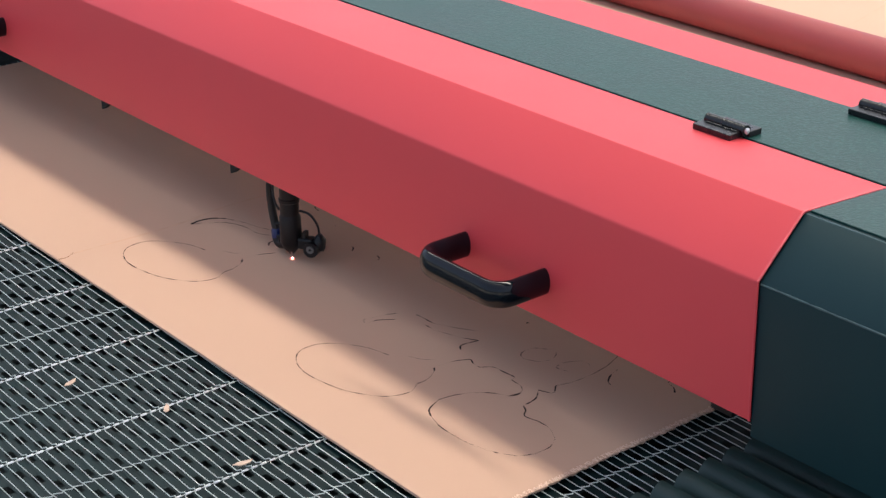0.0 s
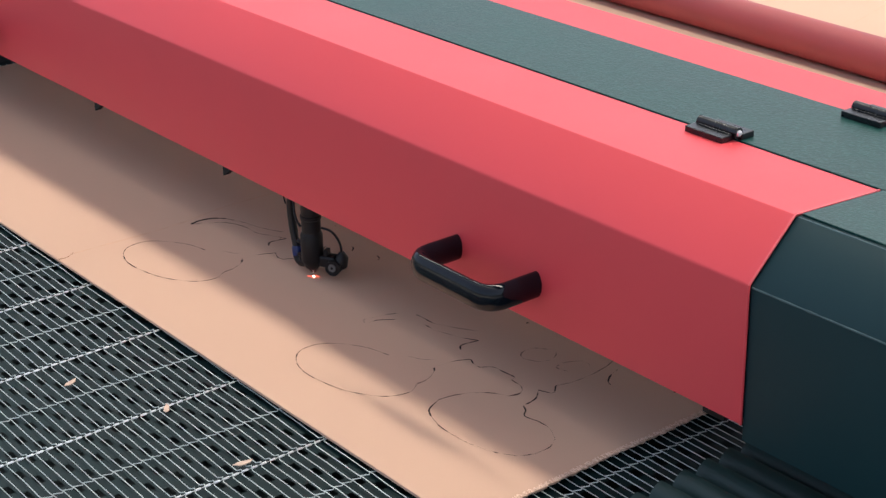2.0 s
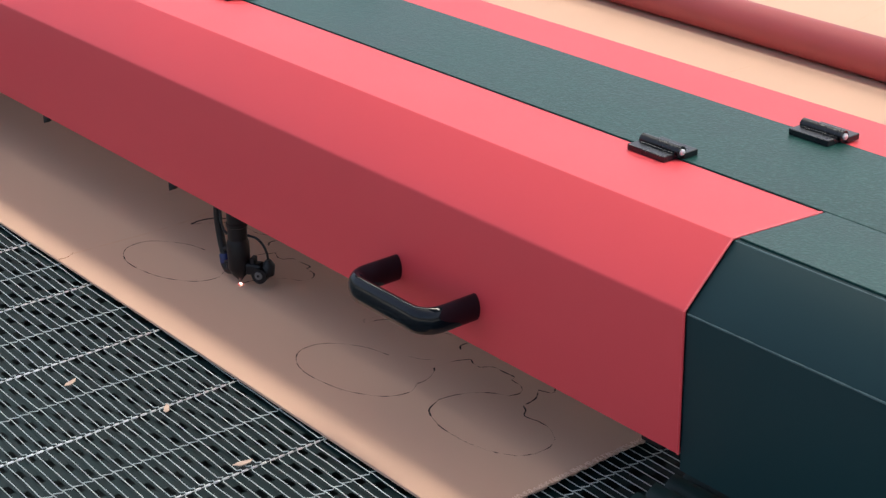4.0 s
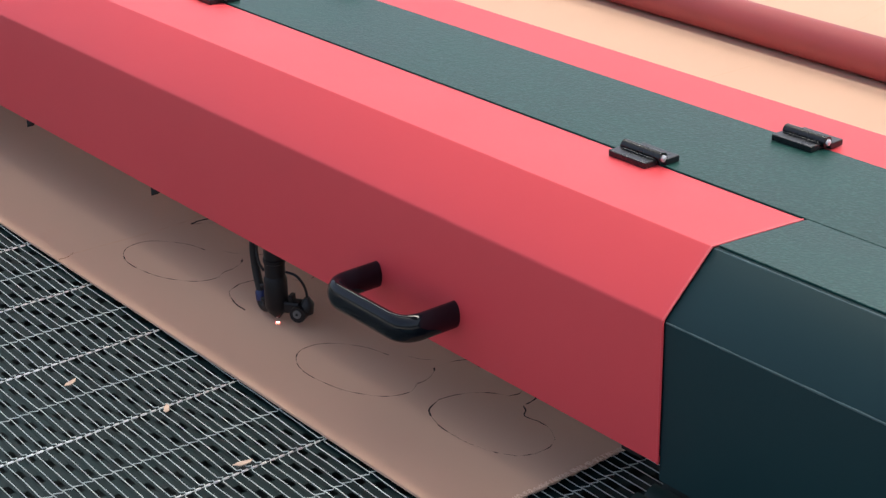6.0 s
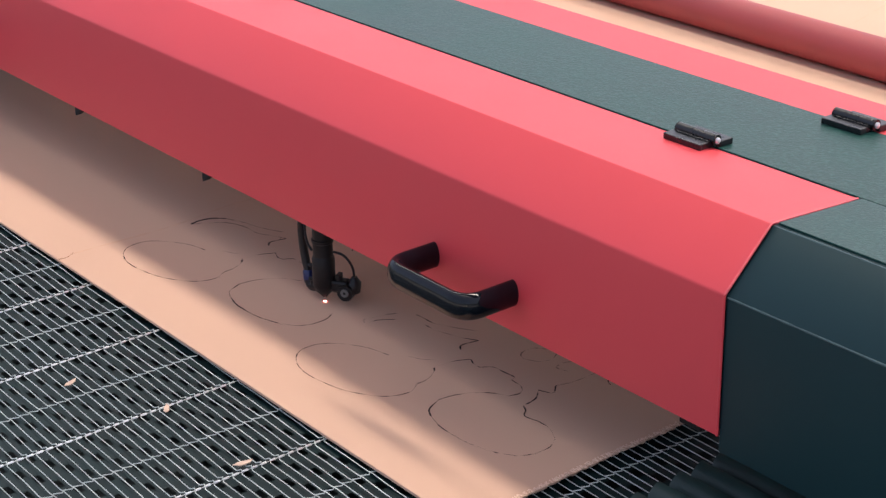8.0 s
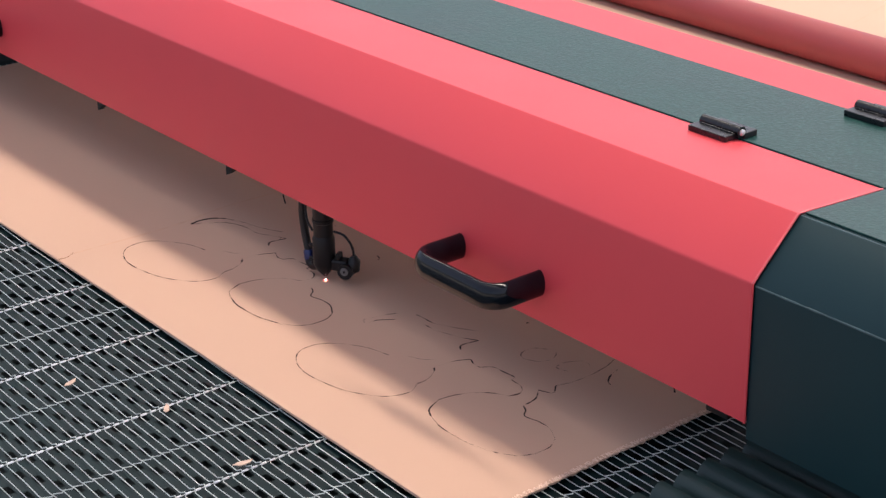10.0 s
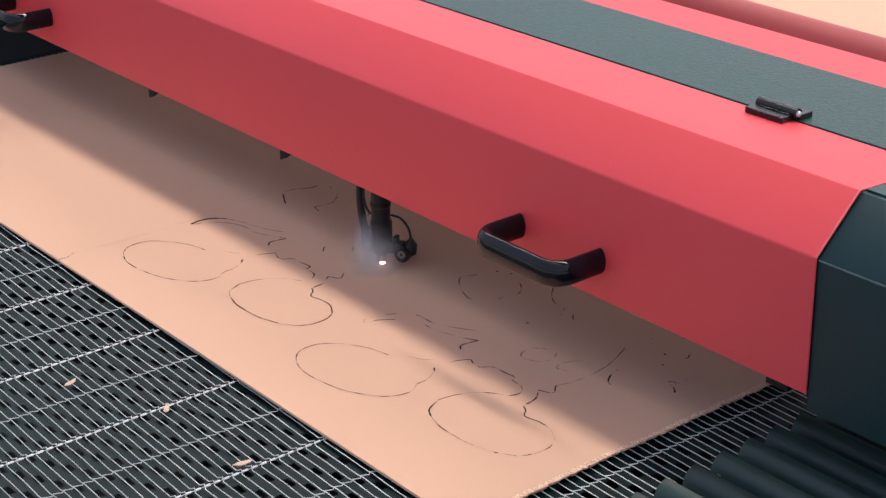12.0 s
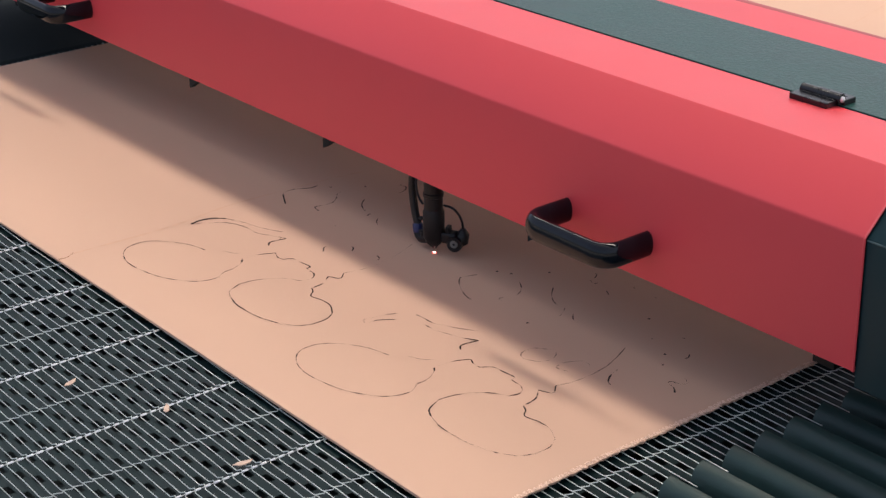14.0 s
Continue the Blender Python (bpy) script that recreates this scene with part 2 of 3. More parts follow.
# ---- the sheet on the bed ----
def build_sheet():
    sheet = thing("tan_sheet", "flat tan cardboard sheet on the wire belt, partly cut", "sheet")
    rnd = random.Random(4)
    bm = bmesh.new()
    ys = [0.0015]
    while ys[-1] < 3.0:
        ys.append(ys[-1] + (0.004 if ys[-1] < 0.8 else 0.1))
    top, low = [], []
    for y in ys:
        e = X_R + noise.noise((y * 9, 3, 0)) * 0.003 + rnd.uniform(-0.0013, 0.0013)
        top.append((bm.verts.new((X_L, y, 0)), bm.verts.new((e, y, 0))))
        low.append((bm.verts.new((X_L, y, -0.0028)), bm.verts.new((e - 0.001, y, -0.0028))))
    for i in range(len(ys) - 1):
        bm.faces.new((top[i][0], top[i][1], top[i + 1][1], top[i + 1][0]))
        bm.faces.new((low[i][0], low[i + 1][0], low[i + 1][1], low[i][1]))
        bm.faces.new((top[i][1], low[i][1], low[i + 1][1], top[i + 1][1]))
        bm.faces.new((top[i][0], top[i + 1][0], low[i + 1][0], low[i][0]))
    bm.faces.new((top[0][0], low[0][0], low[0][1], top[0][1]))
    bm.faces.new((top[-1][0], top[-1][1], low[-1][1], low[-1][0]))
    part("board", bm, SHEET, sheet)
    # frayed fibres along the cut edge
    bm = bmesh.new()
    for k in range(1300):
        y = rnd.uniform(0, 0.8)
        x = X_R + noise.noise((y * 9, 3, 0)) * 0.003 - rnd.uniform(0.001, 0.006)
        a = rnd.uniform(-0.7, 0.7)
        d = Vector((math.cos(a), math.sin(a), rnd.uniform(-0.12, 0.12))) * rnd.uniform(0.002, 0.0062)
        o = Vector((x, y, 0.0003))
        w = Vector((-d.y, d.x, 0)).normalized() * 0.0005
        vs = [bm.verts.new(q) for q in (o - w, o + w, o + d, o + Vector((0, 0, -0.0012)))]
        for f in ((0, 1, 2), (0, 3, 1), (1, 3, 2), (2, 3, 0)):
            bm.faces.new([vs[i] for i in f])
    tagged(part("frayed_edge", bm, FRAY, sheet), kind="stuff")
    return sheet


def cut_line(sheet, points, seed, width=0.0008, mat=None, dash=0.75, m=None, name="cut_line"):
    """A burnt cut of uneven width in the sheet's face."""
    rnd = random.Random(seed)
    pts = spline([(x, y, 0) for x, y in points], 10)
    bm = bmesh.new()
    prev = None
    s = rnd.uniform(0, 50)
    for i, p in enumerate(pts):
        d = (pts[min(i + 1, len(pts) - 1)] - pts[max(i - 1, 0)]).normalized()
        k = noise.noise((p.x * 70 + s, p.y * 70, 0.3)) + 0.6 * noise.noise((p.x * 230, p.y * 230, s))
        w = width * max(0.10, min(1.4, dash + 2.3 * k)) / 2
        n = Vector((-d.y, d.x, 0)) * w
        row = [bm.verts.new(p + n + Vector((0, 0, 0.0004))), bm.verts.new(p - n + Vector((0, 0, 0.0004)))]
        if prev:
            bm.faces.new((prev[0], prev[1], row[1], row[0]))
        prev = row
    ob = part(name, bm, mat or CHAR, sheet)
    if m is not None:
        ob.matrix_local = m
    return ob


# one figure of the pattern: runs of (x, y) on the sheet, in the order in which they are cut
OUTLINE_A = [(0.153, 0.144), (0.125, 0.137), (0.100, 0.121), (0.086, 0.103), (0.087, 0.081), (0.102, 0.066), (0.127, 0.058),
             (0.160, 0.060), (0.190, 0.068), (0.220, 0.088), (0.229, 0.112), (0.220, 0.128)]
OUTLINE_B = [(0.220, 0.128), (0.2195, 0.141), (0.211, 0.156), (0.204, 0.162)]
OUTLINE_C = [(0.204, 0.162), (0.206, 0.184), (0.214, 0.201)]
EAR_TOP = [(0.076, 0.172), (0.073, 0.185), (0.077, 0.201), (0.088, 0.213), (0.110, 0.222), (0.140, 0.229), (0.169, 0.242)]
EAR_LOW = [(0.076, 0.172), (0.086, 0.190), (0.100, 0.207), (0.123, 0.216), (0.150, 0.217), (0.170, 0.226), (0.187, 0.234)]
EAR_SECOND = [[(0.075, 0.170), (0.073, 0.171), (0.071, 0.175), (0.073, 0.184), (0.076, 0.197), (0.082, 0.211)],
              [(0.075, 0.170), (0.079, 0.172), (0.080, 0.179), (0.083, 0.187), (0.092, 0.199)],
              [(0.098, 0.223), (0.109, 0.224), (0.124, 0.224), (0.146, 0.233), (0.170, 0.247)],
              [(0.118, 0.215), (0.139, 0.215), (0.153, 0.219), (0.167, 0.223), (0.186, 0.233)]]
NOTCH = [(0.187, 0.234), (0.184, 0.214), (0.192, 0.206)]
CHIN = [(0.169, 0.158), (0.183, 0.164), (0.190, 0.173)]
# runs that the head cuts during the clip, with the second at which each is done
FRESH = [(0.3, [(0.214, 0.201), (0.226, 0.196), (0.234, 0.197)]),
         (0.8, [(0.234, 0.197), (0.2415, 0.207), (0.255, 0.208)]),
         (1.5, [(0.255, 0.208), (0.271, 0.209), (0.274, 0.203)]),
         (2.3, [(0.274, 0.203), (0.291, 0.201), (0.300, 0.191), (0.297, 0.179)]),
         (2.9, [(0.297, 0.179), (0.281, 0.170), (0.270, 0.158)]),
         (3.5, [(0.270, 0.158), (0.262, 0.141), (0.259, 0.123)]),
         (4.4, [(0.259, 0.123), (0.268, 0.105), (0.279, 0.098)]),
         (5.4, [(0.279, 0.098), (0.300, 0.092), (0.320, 0.091)]),
         (6.0, [(0.320, 0.091), (0.346, 0.093), (0.372, 0.101)]),
         (6.6, [(0.372, 0.101), (0.388, 0.112), (0.395, 0.126)]),
         (7.2, [(0.395, 0.126), (0.395, 0.143), (0.388, 0.157)]),
         (8.2, [(0.388, 0.157), (0.370, 0.167), (0.353, 0.168)]),
         (8.9, [(0.353, 0.168), (0.337, 0.165), (0.329, 0.173), (0.321, 0.177)]),
         (10.2, [(0.321, 0.177), (0.318, 0.195), (0.307, 0.209)]),
         (11.3, [(0.307, 0.209), (0.320, 0.216), (0.311, 0.228)]),
         (12.2, [(0.311, 0.228), (0.316, 0.245), (0.317, 0.268), (0.314, 0.293)]),
         (13.1, [(0.314, 0.293), (0.306, 0.315), (0.297, 0.336)])]
# marks inside a figure that both figures show, then those of the second alone
INNER = [[(0.061, 0.337), (0.058, 0.329), (0.055, 0.319), (0.063, 0.310), (0.082, 0.298), (0.098, 0.292), (0.106, 0.291)],
         [(0.107, 0.360), (0.119, 0.352), (0.127, 0.343), (0.129, 0.338)],
         [(0.126, 0.322), (0.124, 0.317), (0.126, 0.314), (0.130, 0.314)],
         [(0.142, 0.378), (0.154, 0.365), (0.168, 0.355), (0.178, 0.352)],
         [(0.188, 0.353), (0.194, 0.345), (0.199, 0.335)],
         [(0.204, 0.350), (0.214, 0.341), (0.222, 0.339)],
         [(0.144, 0.439), (0.148, 0.438), (0.153, 0.430)]]
RINGS = [[(0.267, 0.259), (0.263, 0.250), (0.253, 0.244), (0.248, 0.242), (0.240, 0.245), (0.236, 0.252), (0.237, 0.265), (0.246, 0.273), (0.254, 0.277), (0.262, 0.273), (0.266, 0.266)],
         [(0.302, 0.260), (0.294, 0.256), (0.284, 0.254), (0.281, 0.259), (0.281, 0.268), (0.286, 0.278), (0.292, 0.284), (0.300, 0.283), (0.304, 0.279)]]
SECOND = [[(0.326, 0.297), (0.329, 0.286), (0.334, 0.277), (0.340, 0.271), (0.345, 0.269)],
          [(0.154, 0.422), (0.162, 0.419), (0.165, 0.423)],
          [(0.186, 0.416), (0.190, 0.414), (0.194, 0.412)],
          [(0.206, 0.408), (0.210, 0.405), (0.215, 0.403)],
          [(0.349, 0.375), (0.353, 0.369), (0.353, 0.364)],
          [(0.396, 0.305), (0.389, 0.311), (0.378, 0.315), (0.378, 0.319), (0.385, 0.321), (0.391, 0.326)],
          [(0.381, 0.334), (0.387, 0.331), (0.391, 0.327)]]
FIRST = [[(0.097, 0.294), (0.077, 0.305), (0.066, 0.312), (0.062, 0.322), (0.065, 0.334)],
         [(0.065, 0.334), (0.073, 0.349), (0.072, 0.360)],
         [(0.142, 0.312), (0.129, 0.316), (0.131, 0.329), (0.131, 0.341), (0.123, 0.352), (0.113, 0.361), (0.110, 0.368)],
         [(0.149, 0.376), (0.159, 0.365), (0.170, 0.358), (0.179, 0.355)],
         [(0.191, 0.354), (0.192, 0.350), (0.194, 0.347)],
         [(0.207, 0.354), (0.217, 0.344), (0.226, 0.340)],
         [(0.139, 0.439), (0.148, 0.441), (0.156, 0.435), (0.160, 0.423)],
         [(0.238, 0.255), (0.239, 0.251), (0.247, 0.245)],
         [(0.257, 0.279), (0.263, 0.276), (0.267, 0.271)],
         [(0.297, 0.285), (0.305, 0.282), (0.307, 0.278)]]
STEP = 0.351                      # from one figure to the next
fresh_cuts = []


def build_cuts(sheet):
    shift = Matrix.Translation((STEP, 0, 0))
    for m, thin in ((Matrix(), 1.12), (shift, 0.95)):
        for i, run in enumerate((OUTLINE_A, OUTLINE_B, OUTLINE_C, EAR_LOW, NOTCH, CHIN)):
            if i == 3 and m is shift:
                continue
            cut_line(sheet, run, i, 0.0013 * thin if i in (1, 4) else 0.0009 * thin, dash=0.45 if i in (2, 3) else 0.72, m=m)
    cut_line(sheet, EAR_TOP[:4], 9, 0.0026, dash=1.5)
    cut_line(sheet, EAR_TOP[3:], 10, 0.0008, dash=0.5)
    for i, run in enumerate(EAR_SECOND):
        cut_line(sheet, run, 11 + i, 0.0010, dash=0.6, m=shift)
    for i, (t, run) in enumerate(FRESH):
        w = 0.0013 if i in (2, 3, 6, 7, 8, 13) else 0.0006 if i > 14 else 0.0010
        fresh_cuts.append((t, cut_line(sheet, run, 20 + i, w * (0.6 if i > 14 else 1), dash=0.45 if i > 14 else 0.75)))
        cut_line(sheet, run, 60 + i, 0.0011 if i == 16 else w, dash=0.62, m=shift)
    for i, run in enumerate(INNER):
        cut_line(sheet, run, 90 + i, 0.0009, dash=0.8, m=shift)
    for i, run in enumerate(RINGS):
        cut_line(sheet, run, 100 + i, 0.0007, dash=0.45, m=shift)
    for i, run in enumerate(SECOND):
        cut_line(sheet, run, 105 + i, 0.0013 if i in (0, 5) else 0.0009, dash=0.75, m=shift)
    for i, run in enumerate(FIRST):
        cut_line(sheet, run, 120 + i, 0.0014 if i < 2 else 0.0010, dash=1.15)
    for i, (x, y) in enumerate(((0.088, 0.369), (0.193, 0.300), (0.115, 0.403), (0.420, 0.360), (0.435, 0.368), (0.540, 0.299), (0.460, 0.402),
                                (0.616, 0.402), (0.651, 0.371), (0.684, 0.356), (0.699, 0.338), (0.584, 0.444), (0.551, 0.444), (0.672, 0.396))):
        cut_line(sheet, ((x - 0.0011, y - 0.0005), (x, y), (x + 0.0004, y + 0.0012)), 140 + i, 0.0020, dash=0.9, name="scorch_mark")
    # the line at which two lengths of sheet meet
    cut_line(sheet, ((0.066, 0.002), (0.067, 0.012), (0.060, 0.024)), 160, 0.0014, BURN, 0.9, name="joint_line")
    cut_line(sheet, ((0.062, 0.024), (0.066, 0.149), (0.055, 0.244), (0.062, 0.369), (0.070, 0.430)), 161, 0.0035, CREASE, 0.8, name="joint_line")
    cut_line(sheet, ((0.094, 0.95), (0.097, 1.19), (0.060, 1.41), (0.010, 1.60)), 162, 0.0018, CREASE, 0.8, name="joint_line")


def build_scraps():
    for i, (x, y, a, l) in enumerate(((0.3405, -0.1275, 112, 0.018), (0.4490, -0.0820, 145, 0.017), (0.5825, -0.0815, 80, 0.020))):
        bm = bmesh.new()
        outline = [(-0.5, 0.0), (-0.2, 0.16), (0.25, 0.14), (0.5, 0.03), (0.3, -0.12), (-0.15, -0.17)]
        up = [bm.verts.new((p * l, q * l, 0.0012 + 0.004 * p * p)) for p, q in outline]
        dn = [bm.verts.new((p * l, q * l, 0.0002 + 0.004 * p * p)) for p, q in outline]
        bm.faces.new(up)
        bm.faces.new(dn[::-1])
        for k in range(6):
            bm.faces.new((up[k], dn[k], dn[(k + 1) % 6], up[(k + 1) % 6]))
        ob = new("paper_scrap", mesh_of("paper_scrap", bm, SCRAP))
        ob.matrix_world = pose(x, y, -0.0044, 0, 0, a)
        tagged(ob, "small curled tan offcut lying on the wire belt", "scrap", "scraps on the belt")


def build_roller():
    r = thing("press_bar", "dull red round tube lying across the sheet", "tube")
    bm = bmesh.new()
    round_bar(bm, [(-1.0, 0, 0), (1.2, 0, 0)], 0.0310, 48)
    part("tube", bm, TUBE_RED, r, smooth=True)
    for x in (-1.012, 1.2):
        bm = bmesh.new()
        round_bar(bm, [(x, 0, 0), (x + 0.012, 0, 0)], 0.0313, 24)
        part("end_plug", bm, HINGE, r)
    r.matrix_world = pose(0, 1.233, 0.0317, 0, 0, -1.07)


# ---- the gantry ----
G0, G1 = -0.7415, 0.9415          # ends of the red cover along x
PROFILE = [(0.1850, 0.0965), (0.1850, 0.2198), (0.1854, 0.2216), (0.1864, 0.2228), (0.2350, 0.2676), (0.2357, 0.2680), (0.2366, 0.2680), (0.3415, 0.2612)]


def build_gantry():
    g = thing("gantry", "red and black sheet-metal gantry over the bed", "gantry")
    bm = bmesh.new()
    sheet_metal(bm, [(0.2000, 0.0965)] + PROFILE, G0, G1)
    cover = part("front_cover", bm, RED, g, "glossy red folded front cover", True)
    # bars along the cover's ends; the pale ones paint the chamfer's edge highlight
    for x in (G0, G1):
        for run, r, mat in ((PROFILE[:3], 0.0012, RED), (PROFILE[2:], 0.0011, RED_GLINT)):
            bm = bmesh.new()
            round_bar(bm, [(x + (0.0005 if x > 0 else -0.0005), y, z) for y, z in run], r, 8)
            part("edge_bar", bm, mat, cover, smooth=True)
    bm = bmesh.new()
    sheet_metal(bm, [(0.4815, 0.2612), (0.5480, 0.2612), (0.5512, 0.2580), (0.5512, 0.0965)], G0, G1)
    part("rear_cover", bm, RED, g, "glossy red rear cover", True)
    bm = bmesh.new()
    box(bm, (-1.138, 0.3434, 0.2603), (1.338, 0.4797, 0.2622), 0.0007)
    part("top_lid", bm, COAT, g, "dark textured lid")
    # unseen beam, kept pale to bounce light onto the sheet below
    bm = bmesh.new()
    box(bm, (G0 + 0.01, 0.27, 0.115), (G1 - 0.01, 0.50, 0.225), 0.004)
    part("beam", bm, BOUNCE, g, "unseen pale beam inside the covers, added to bounce light")
    cap = [(0.1864, 0.082), (0.1864, 0.2180), (0.1875, 0.2214), (0.2360, 0.2662), (0.2378, 0.2668), (0.3415, 0.2600), (0.5485, 0.2600), (0.5516, 0.2568), (0.5516, 0.082)]
    for a, b in ((G1 + 0.0013, 1.34), (-1.14, G0 - 0.0013)):
        bm = bmesh.new()
        vs = [[bm.verts.new((x, y, z)) for y, z in cap] for x in (a, b)]
        n = len(cap)
        for k in range(n):
            bm.faces.new((vs[0][k], vs[0][(k + 1) % n], vs[1][(k + 1) % n], vs[1][k]))
        bm.faces.new(vs[0])
        bm.faces.new(vs[1][::-1])
        es = [e for e in bm.edges if abs(e.verts[0].co.x - e.verts[1].co.x) < 1e-6]
        bmesh.ops.bevel(bm, geom=es, offset=0.0008, segments=2, affect="EDGES", profile=0.5)
        c = part("end_cap", bm, SMOOTH, g, "smooth dark end housing", True)
        bm = bmesh.new()
        box(bm, (a + 0.002, 0.2405, 0.2601), (b, 0.3430, 0.2620), 0.0005)
        bm.verts.ensure_lookup_table()
        for v in bm.verts:
            v.co.z += (0.3415 - v.co.y) * 0.0655
        box(bm, (a + 0.002, 0.4806, 0.2596), (b, 0.5440, 0.2612), 0.0005)
        part("top_plate", bm, COAT, c, "dark speckled top plate")
        # thin uneven bars paint a bright line of light along both folds
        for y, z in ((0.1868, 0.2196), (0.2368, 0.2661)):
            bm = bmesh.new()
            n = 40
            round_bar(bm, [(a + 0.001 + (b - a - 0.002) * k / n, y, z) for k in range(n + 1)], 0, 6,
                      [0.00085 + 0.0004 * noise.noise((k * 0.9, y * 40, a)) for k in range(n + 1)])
            part("fold_highlight", bm, DARK_GLINT, c, "pale thin bar that paints a highlight along the fold", True)
    # dark blocks added for the shade below the end caps
    for a, b in ((0.975, 1.33), (-1.13, -0.775)):
        bm = bmesh.new()
        box(bm, (a, 0.335, 0.016), (b, 0.520, 0.0805), 0.003)
        part("dark_block", bm, PIT, g)
    # black plates added inside the cover's ends to stop light through the joint
    for a, b in ((G1 - 0.012, G1 + 0.0010), (G0 - 0.0010, G0 + 0.012)):
        bm = bmesh.new()
        inset = [(y + 0.006 if y < 0.3 else y - 0.006, z - 0.006) for y, z in cap]
        inset[0], inset[-1] = (0.1932, 0.098), (0.5450, 0.098)
        vs = [[bm.verts.new((x, y, z)) for y, z in inset] for x in (a, b)]
        for k in range(len(inset)):
            bm.faces.new((vs[0][k], vs[0][(k + 1) % len(inset)], vs[1][(k + 1) % len(inset)], vs[1][k]))
        bm.faces.new(vs[0])
        bm.faces.new(vs[1][::-1])
        part("gap_blocker", bm, HEAD, g)
    # tabs that hang below the front cover
    for x, low in ((-0.178, 0.071), (0.132, 0.071), (0.507, 0.069)):
        bm = bmesh.new()
        rows = [[bm.verts.new((px, y, pz)) for px, pz in ((x - 0.009, low), (x + 0.014, low + 0.015), (x + 0.014, 0.130), (x - 0.009, 0.130))]
                for y in (0.2035, 0.2120)]
        for k in range(4):
            bm.faces.new((rows[0][k], rows[0][(k + 1) % 4], rows[1][(k + 1) % 4], rows[1][k]))
        bm.faces.new(rows[0])
        bm.faces.new(rows[1][::-1])
        part("bracket", bm, PIT, g)
    for a, b in ((0.883, 0.908), (-0.708, -0.683)):
        bm = bmesh.new()
        box(bm, (a, 0.2035, 0.0775), (b, 0.2150, 0.1300), 0.001)
        part("end_bracket", bm, HEAD, g, "dark steel bracket below the cover's end")
    for x in (0.6356, -0.4744):
        build_handle(g, x)
    for x in (0.762, 0.060, -0.642):
        build_hinge(g, x, 0.3430)
    for x in (0.829, 0.127, -0.575):
        build_hinge(g, x, 0.4800)
    return g


def build_handle(g, x):
    half, wide, tall, out, z = 0.0566, 0.0074, 0.0131, 0.0565, 0.1356
    bm = bmesh.new()
    path = rounded([(x - half, 0.1848, 0), (x - half, 0.1848 - out, 0), (x + half, 0.1848 - out, 0), (x + half, 0.1848, 0)], 0.021, 8)
    round_bar(bm, path, wide, 32)
    bmesh.ops.transform(bm, matrix=Matrix.Translation((0, 0, z)) @ Matrix.Diagonal((1, 1, tall / wide, 1)), verts=bm.verts)
    part("handle", bm, PLASTIC, g, "glossy black moulded pull handle", True)


def build_hinge(g, x, y):
    z = 0.2622
    bm = bmesh.new()
    box(bm, (x - 0.025, y - 0.0190, z), (x + 0.0200, y - 0.0010, z + 0.0058), 0.0008)
    h = part("hinge", bm, HINGE, g, "black hinge with a steel pin")
    bm = bmesh.new()
    box(bm, (x - 0.0185, y + 0.0010, z), (x + 0.0255, y + 0.0180, z + 0.0058), 0.0008)
    part("leaf", bm, HINGE, h)
    bm = bmesh.new()
    round_bar(bm, [(x - 0.0240, y, z + 0.0062), (x + 0.0230, y, z + 0.0062)], 0.0054, 16)
    part("barrel", bm, HINGE, h, smooth=True)
    # raised ribs along both leaves
    for dy in (-0.0078, 0.0078):
        bm = bmesh.new()
        box(bm, (x - 0.0180, y + dy - 0.0009, z + 0.0058), (x + 0.0195, y + dy + 0.0009, z + 0.0070), 0.0004)
        part("rib", bm, HINGE, h)
    bm = bmesh.new()
    round_bar(bm, [(x + 0.0225, y, z + 0.0062), (x + 0.0245, y, z + 0.0062), (x + 0.0253, y, z + 0.0062)], 0, 14, [0.0032, 0.0030, 0.0016])
    part("pin", bm, STEEL, h, "bright steel pin end", True)


